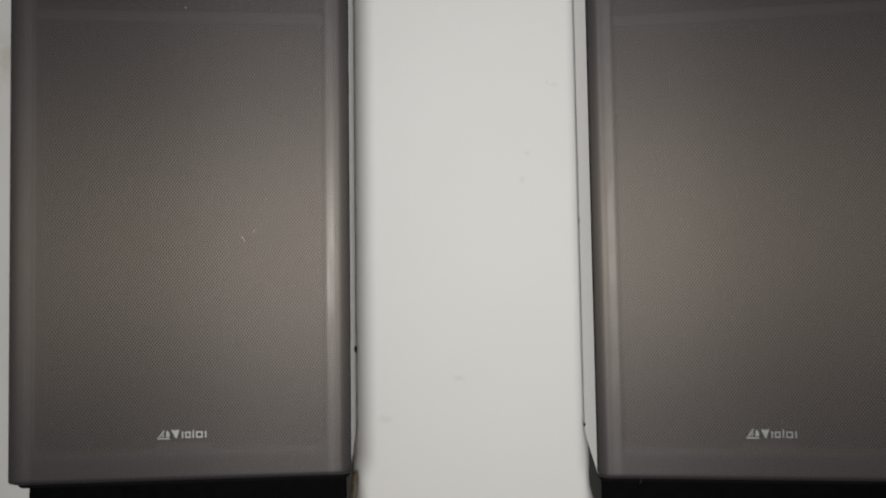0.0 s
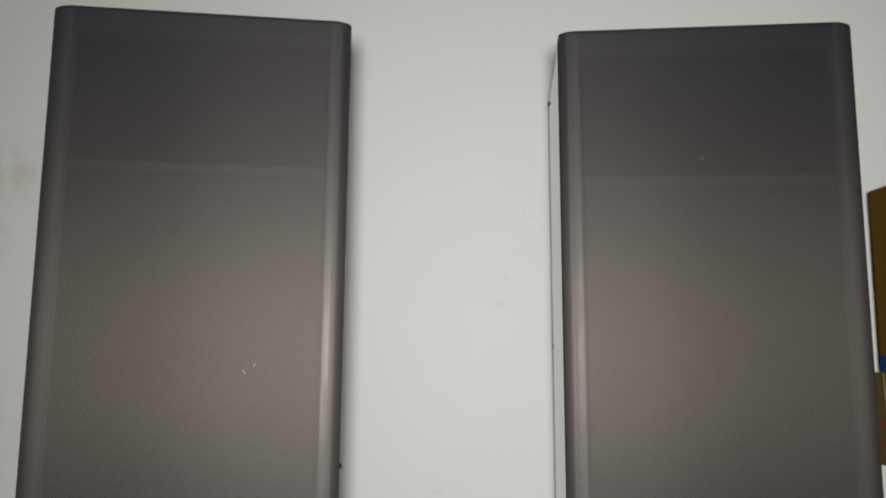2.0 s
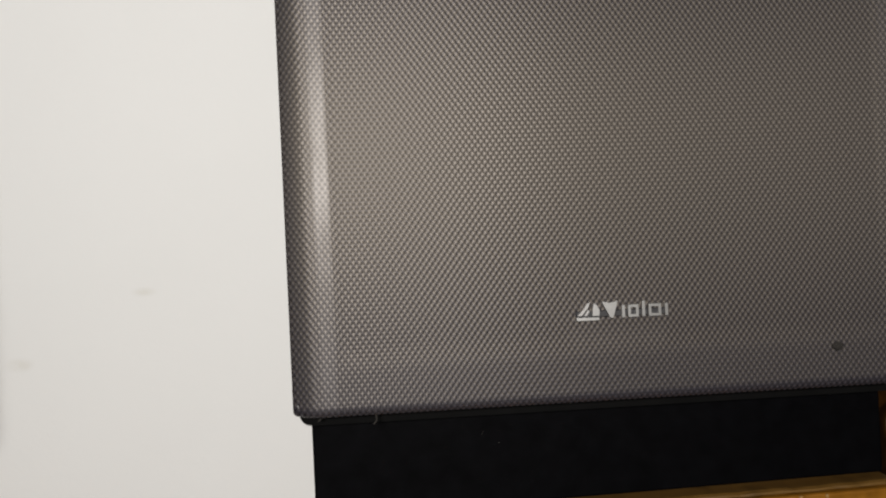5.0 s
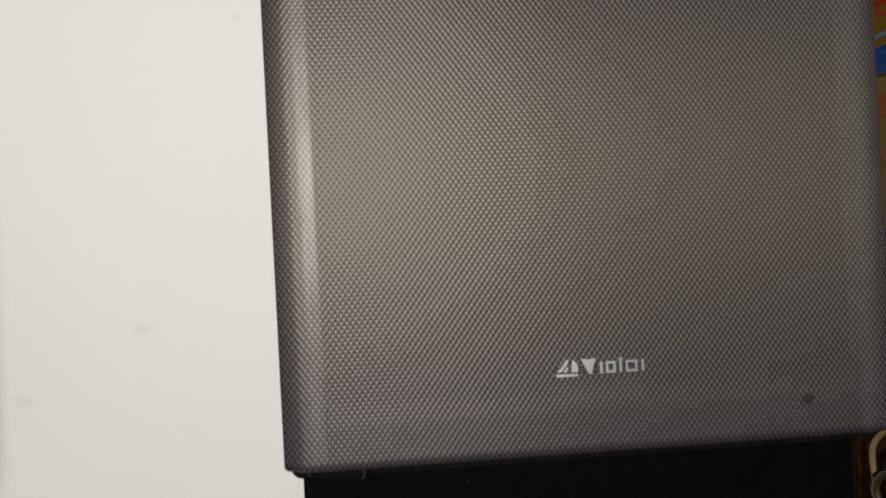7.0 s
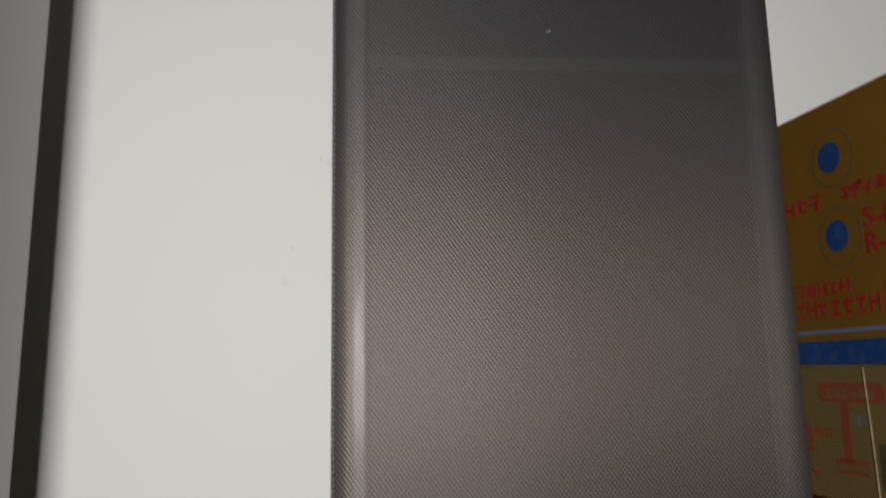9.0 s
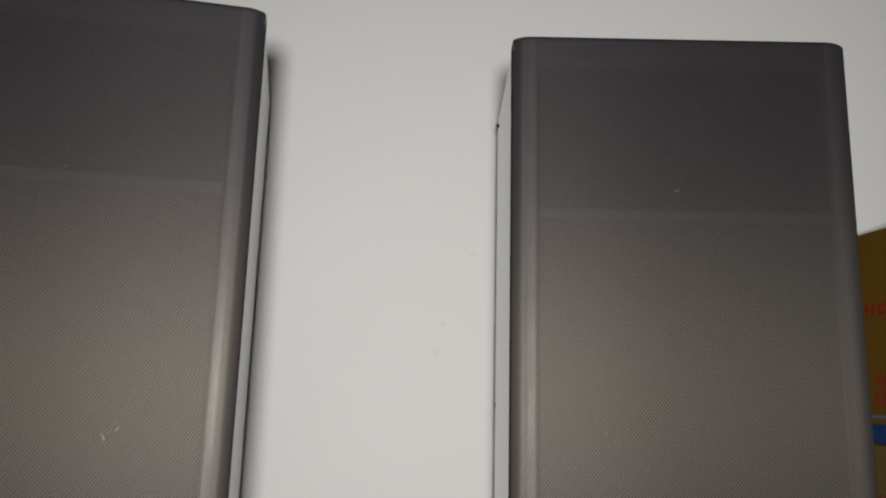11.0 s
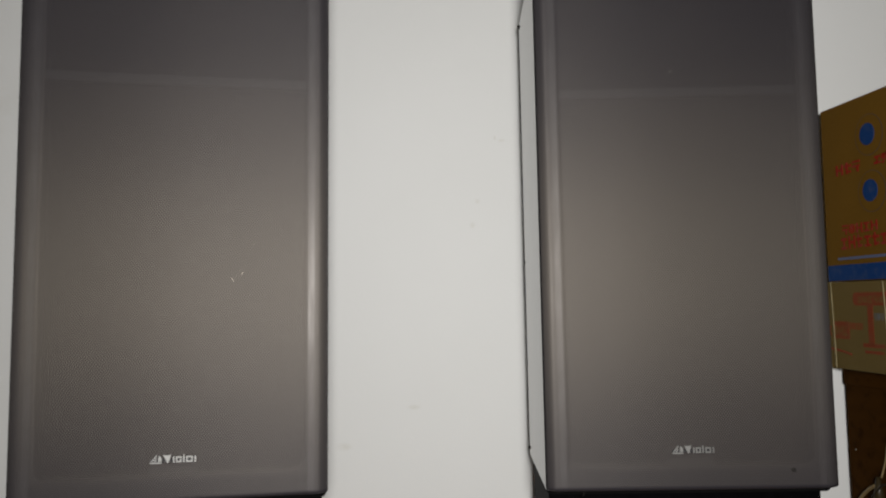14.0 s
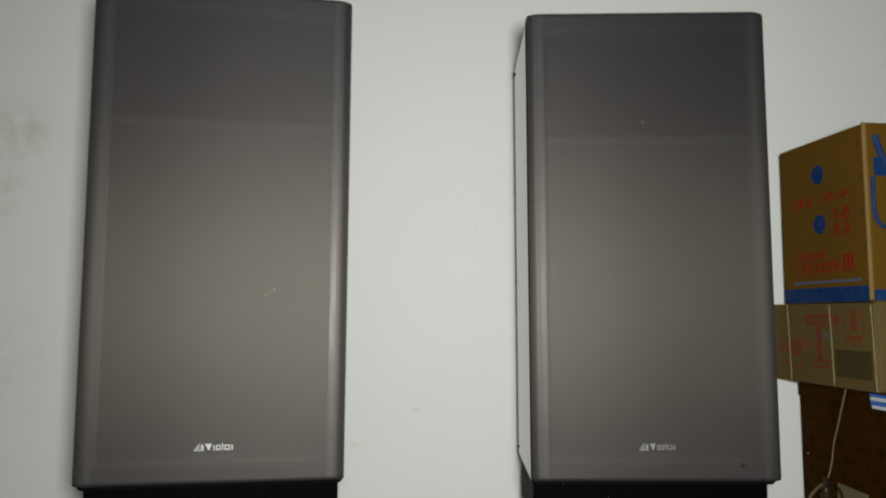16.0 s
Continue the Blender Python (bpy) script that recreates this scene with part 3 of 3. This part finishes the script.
def carton_shell(parent, x0, x1, wide, height, board):
    t = 0.004
    part("side_panel", ragged(block(x0, x1, 0, t, 0, height, 0.0008, 1), 0.0006, 25), board, parent, "printed cardboard side")
    part("side_panel", block(x0, x1, wide - t, wide, 0, height, 0.0008, 1), board, parent)
    part("front_panel", ragged(block(x1 - t, x1, t, wide - t, 0.001, height + 0.001, 0.0008, 1), 0.0006, 25), board, parent)
    part("back_panel", block(x0, x0 + t, t, wide - t, 0.001, height - 0.001), board, parent)
    part("bottom_panel", block(x0 + t, x1 - t, t, wide - t, 0.0, t), board, parent)
    part("top_flap", block(x0 + 0.001, x1 - 0.001, t, wide / 2 - 0.001, height - t, height - 0.0005), board, parent)
    part("top_flap", block(x0 + 0.001, x1 - 0.001, wide / 2 + 0.001, wide - t, height - t, height - 0.0005), board, parent)


carton_shell(upper, 0.0, DEPTH, WIDE, UP, CARD)
part("worn_corner", ragged(block(DEPTH - 0.0020, DEPTH + 0.0010, -0.0010, 0.0030, 0.002, UP + 0.001, 0.0006, 1), 0.0006, 60), EDGE, upper, "rubbed pale carton corner")
part("blue_band", panel(0.001, DEPTH - 0.002, 0.0005, 0.0165), BLUE, upper, "broad blue printed band")
part("blue_band", block(DEPTH - 0.0002, DEPTH + 0.0010, 0.004, WIDE - 0.004, 0.001, 0.012), BLUE, upper, "broad blue printed band")
part("thin_line", panel(0.018, 0.134, 0.0215, 0.0242), GREYBLUE, upper, "thin grey-blue line of print")
for zc in (-0.0395, -0.0950):
    part("blue_dot", disc(0.0712, UP + zc, 0.0103, 0.0108), BLUE, upper, "round blue printed dot")
    part("dot_ring", disc(0.0735, UP + zc - 0.001, 0.0195, 0.0205, -0.0002, 36, 0.96), FAINT, upper)
word(upper, "red_bar", RED, 0.022, 0.060, UP - 0.0735, UP - 0.0615, 3)
lettering(upper, "エディター", RED, 0.079, 0.127, UP - 0.0725, UP - 0.0610, 0.075)
lettering(upper, "S-8", RED, 0.0960, 0.1225, UP - 0.0945, UP - 0.0805, 0.022)
lettering(upper, "R-8", RED, 0.0960, 0.1225, UP - 0.1115, UP - 0.0970, 0.022)
word(upper, "red_bar", RED, 0.027, 0.080, UP - 0.1350, UP - 0.1245, 5, 0.02)
word(upper, "red_bar", RED, 0.024, 0.105, UP - 0.1500, UP - 0.1365, 7, 0.02)
for a in (0.1085, 0.1145, 0.1205):
    part("red_bar", panel(a, a + 0.0036, UP - 0.1470, UP - 0.1335), RED, upper)
for z in (UP - 0.1490, UP - 0.1335):
    part("red_bar", panel(0.1065, 0.1260, z, z + 0.0020), RED, upper)
for x, z in ((0.1385, UP - 0.020), (0.1415, UP - 0.058), (0.1405, UP - 0.093), (0.1425, UP - 0.128)):
    part("nick", tube([(x, -0.0003, z), (x + 0.0016, -0.0005, z + 0.0030), (x + 0.0022, -0.0003, z + 0.0062)], 0.00045, 5), SHADOWED, upper, "small dark nick in the board")
# blue figure on the front
part("blue_print", tube([(DEPTH + 0.0006, 0.012, UP - 0.012), (DEPTH + 0.0006, 0.022, UP - 0.040), (DEPTH + 0.0006, 0.040, UP - 0.052)], 0.0035), BLUE, upper, "curved blue print")
part("blue_print", tube([(DEPTH + 0.0006, 0.008, UP - 0.055), (DEPTH + 0.0006, 0.009, UP - 0.095), (DEPTH + 0.0006, 0.024, UP - 0.108), (DEPTH + 0.0006, 0.06, UP - 0.109)], 0.0022), BLUE, upper, "curved blue print")
part("blue_print", block(DEPTH - 0.0003, DEPTH + 0.0008, 0.010, 0.05, UP - 0.054, UP - 0.035), BLUE, upper, "blue print")

LOW = 0.0905
lower = thing("carton", SIDE @ pose(0, 0, -0.182 - LOW), "taped cardboard carton with red handling marks", "carton", "stacked cartons")
carton_shell(lower, -0.028, DEPTH + 0.003, WIDE, LOW - 0.0006, CARDLOW)
part("red_mark", panel(0.0410, 0.0925, LOW - 0.0250, LOW - 0.0120), RED, lower, "solid red printed bar")
for x in (0.0410, 0.0925):
    part("red_mark", disc(x, LOW - 0.0185, 0.0040, 0.0065, -0.00036), RED, lower)
word(lower, "pale_bar", CARDLOW, 0.044, 0.090, LOW - 0.0225, LOW - 0.0150, 6)
part("red_mark", panel(0.0575, 0.0650, LOW - 0.0640, LOW - 0.0245), RED, lower, "red printed arrow stem")
part("red_mark", panel(0.0490, 0.0790, LOW - 0.0660, LOW - 0.0620), RED, lower, "red printed arrow foot")
part("red_mark", panel(0.0510, 0.0770, LOW - 0.0720, LOW - 0.0690), RED, lower, "red printed arrow foot")
part("red_mark", panel(0.0040, 0.0290, LOW - 0.0590, LOW - 0.0415), RED, lower, "solid red printed block")
word(lower, "pale_bar", CARDLOW, 0.006, 0.027, LOW - 0.0560, LOW - 0.0450, 3)
word(lower, "red_bar", RED, 0.0310, 0.0500, LOW - 0.0490, LOW - 0.0415, 4)
word(lower, "red_bar", RED, -0.018, 0.002, LOW - 0.0560, LOW - 0.0440, 3)
part("red_mark", tube([(-0.010, 0.0, LOW - 0.0690), (0.014, 0.0, LOW - 0.0715), (0.031, 0.0, LOW - 0.0745)], 0.0012, 6), RED, lower, "thin red printed line")
word(lower, "blue_bar", GREYBLUE, 0.066, 0.085, LOW - 0.0395, LOW - 0.0320, 4)
part("oval_mark", disc(0.1190, LOW - 0.0255, 0.0165, 0.0190, -0.0004, 36, 0.90), RED, lower, "red oval printed mark")
part("red_mark", disc(0.1190, LOW - 0.0240, 0.0065, 0.0070), RED, lower)
part("red_mark", disc(0.1190, LOW - 0.0150, 0.0035, 0.0050), RED, lower)
part("red_mark", panel(0.1090, 0.1290, LOW - 0.0385, LOW - 0.0345), RED, lower)
part("dark_label", block(0.0880, 0.1440, -0.0006, 0.0002, LOW - 0.0790, LOW - 0.0500), DARKPATCH, lower, "dark brown stuck-on label")
for x0, x1, z0, z1 in ((-0.028, 0.008, 0.0, LOW), (0.0085, 0.0855, 0.001, LOW - 0.001), (0.0865, DEPTH + 0.003, 0.0, LOW - 0.002)):
    part("tape", ragged(block(x0, x1, -0.0014, -0.0008, z0, z1), 0.0003, 70), TAPE, lower, "clear packing tape")
    # pale strip along each tape edge, coloured for the tape's glare
    part("tape_edge", tube([(x1, -0.0014, z0 + 0.001), (x1 - 0.001, -0.0016, (z0 + z1) / 2), (x1 - 0.003, -0.0014, z1 - 0.001)], 0.0005, 5), TAPE_GLARE, lower, "creased tape edge with its glare painted pale")

# sideboard: its side stands a little inside the carton's
TOPZ = -0.182 - LOW
board = thing("sideboard", SIDE @ pose(0, 0.020, TOPZ), "dark brown wooden sideboard against the wall", "sideboard")
FULL = ZB + 0.3456 + TOPZ
part("side_panel", block(-0.010, 0.36, 0, 0.018, -FULL, -0.018, 0.0008), BROWN, board)
part("side_panel", block(-0.010, 0.36, 0.782, 0.80, -FULL, -0.018, 0.0008), BROWN, board)
part("back_panel", block(-0.010, -0.002, 0.018, 0.782, -FULL, -0.018), BROWN, board)
part("top_board", block(-0.010, 0.362, -0.002, 0.802, -0.018, -0.0004, 0.001), BROWN, board)
part("shelf", block(-0.002, 0.34, 0.018, 0.782, -0.40, -0.382), BROWN, board)
for k in range(2):
    a = 0.018 + k * 0.382
    d = part("door", block(0.342, 0.359, a + 0.001, a + 0.381, -FULL + 0.05, -0.02, 0.001), BROWN, board)
    part("handle", block(0.359, 0.372, a + (0.33 if k == 0 else 0.04), a + (0.342 if k == 0 else 0.052), -0.30, -0.20, 0.002), METAL, d, "small metal handle")
part("plinth", block(0.30, 0.34, 0.018, 0.782, -FULL, -FULL + 0.05), BROWN, board)

for x, z in ((0.0226, -0.006), (0.001, -0.085)):
    bm = bmesh.new()
    bmesh.ops.create_icosphere(bm, subdivisions=1, radius=0.0007)
    bmesh.ops.translate(bm, vec=(x, -0.0002, z), verts=bm.verts)
    part("dust_speck", bm, LINT_GLINT, board)

# cord, cable bundle and tag that hang on the sideboard's side
cord = thing("cord", SIDE @ pose(0, 0.020, TOPZ), "thin yellowed cord hanging down the sideboard", "cord")
part("strand", tube([(0.079, -0.003, -0.0005), (0.069, -0.0035, -0.0267), (0.0605, -0.003, -0.047), (0.0535, -0.0032, -0.0644), (0.048, -0.003, -0.0863), (0.0445, -0.006, -0.104)], 0.0009), CORD, cord)
bundle = thing("cable_bundle", SIDE @ pose(0, 0.020, TOPZ), "tangled black cables round a shiny dark plug", "cable bundle")
for k in range(9):
    pts = []
    r, cx, cz = random.uniform(0.013, 0.024), 0.055 + random.uniform(-0.010, 0.012), -0.150 + random.uniform(-0.010, 0.006)
    ph = random.uniform(0, 6)
    for j in range(11):
        a = ph + j * 0.62
        pts.append((cx + r * 1.3 * math.cos(a), -0.0045 - 0.0014 * (k + 0.7 * math.sin(a * 1.7)), cz + r * 0.9 * math.sin(a)))
    part("cable", tube(pts, random.uniform(0.0015, 0.0024)), (CABLE, CABLE, PLUG)[k % 3], bundle)
part("cable", tube([(0.040, -0.014, -0.124), (0.055, -0.012, -0.108), (0.070, -0.010, -0.112), (0.074, -0.008, -0.130)], 0.0011), CABLE, bundle)
part("cable", tube([(0.042, -0.012, -0.112), (0.030, -0.012, -0.120), (0.018, -0.012, -0.134), (0.016, -0.010, -0.155)], 0.0017), CORD, bundle)
bm = bmesh.new()
bmesh.ops.create_cone(bm, cap_ends=True, segments=16, radius1=0.0062, radius2=0.0020, depth=0.028)
bmesh.ops.translate(bm, vec=(0.0450, -0.0100, -0.1170), verts=bm.verts)
part("plug", bm, PLUG, bundle, "tapered brown plug sleeve", smooth=True)
part("plug", block(0.039, 0.060, -0.020, -0.004, -0.150, -0.129, 0.004, 3), CABLE, bundle, "shiny black plug body")
for x, z in ((0.046, -0.133), (0.055, -0.143), (0.068, -0.131)):
    bm = bmesh.new()
    bmesh.ops.create_uvsphere(bm, u_segments=10, v_segments=6, radius=0.0014)
    bmesh.ops.translate(bm, vec=(x, -0.0185, z), verts=bm.verts)
    part("rivet", bm, METAL, bundle, "shiny brass rivet", smooth=True)
tag = thing("paper_tag", SIDE @ pose(0, 0.020, TOPZ) @ pose(0.077, -0.002, -0.1135, 0, 3, 0), "pale worn paper tag on the sideboard", "tag")
part("sheet", block(-0.022, 0.025, -0.0004, 0.0010, -0.0127, 0.0053), PAPER, tag)
bag = thing("plastic_bag", SIDE @ pose(0, 0.020, TOPZ) @ pose(0.132, -0.004, -0.004), "crumpled blue and white plastic wrapper", "wrapper")
for k in range(4):
    part("fold", ragged(block(-0.012 + 0.001 * k, 0.030, -0.004, 0.003, -0.0035 * k - 0.0035, -0.0035 * k, 0.001), 0.0015, 120), (BAG, BAGWHITE)[k % 2], bag)
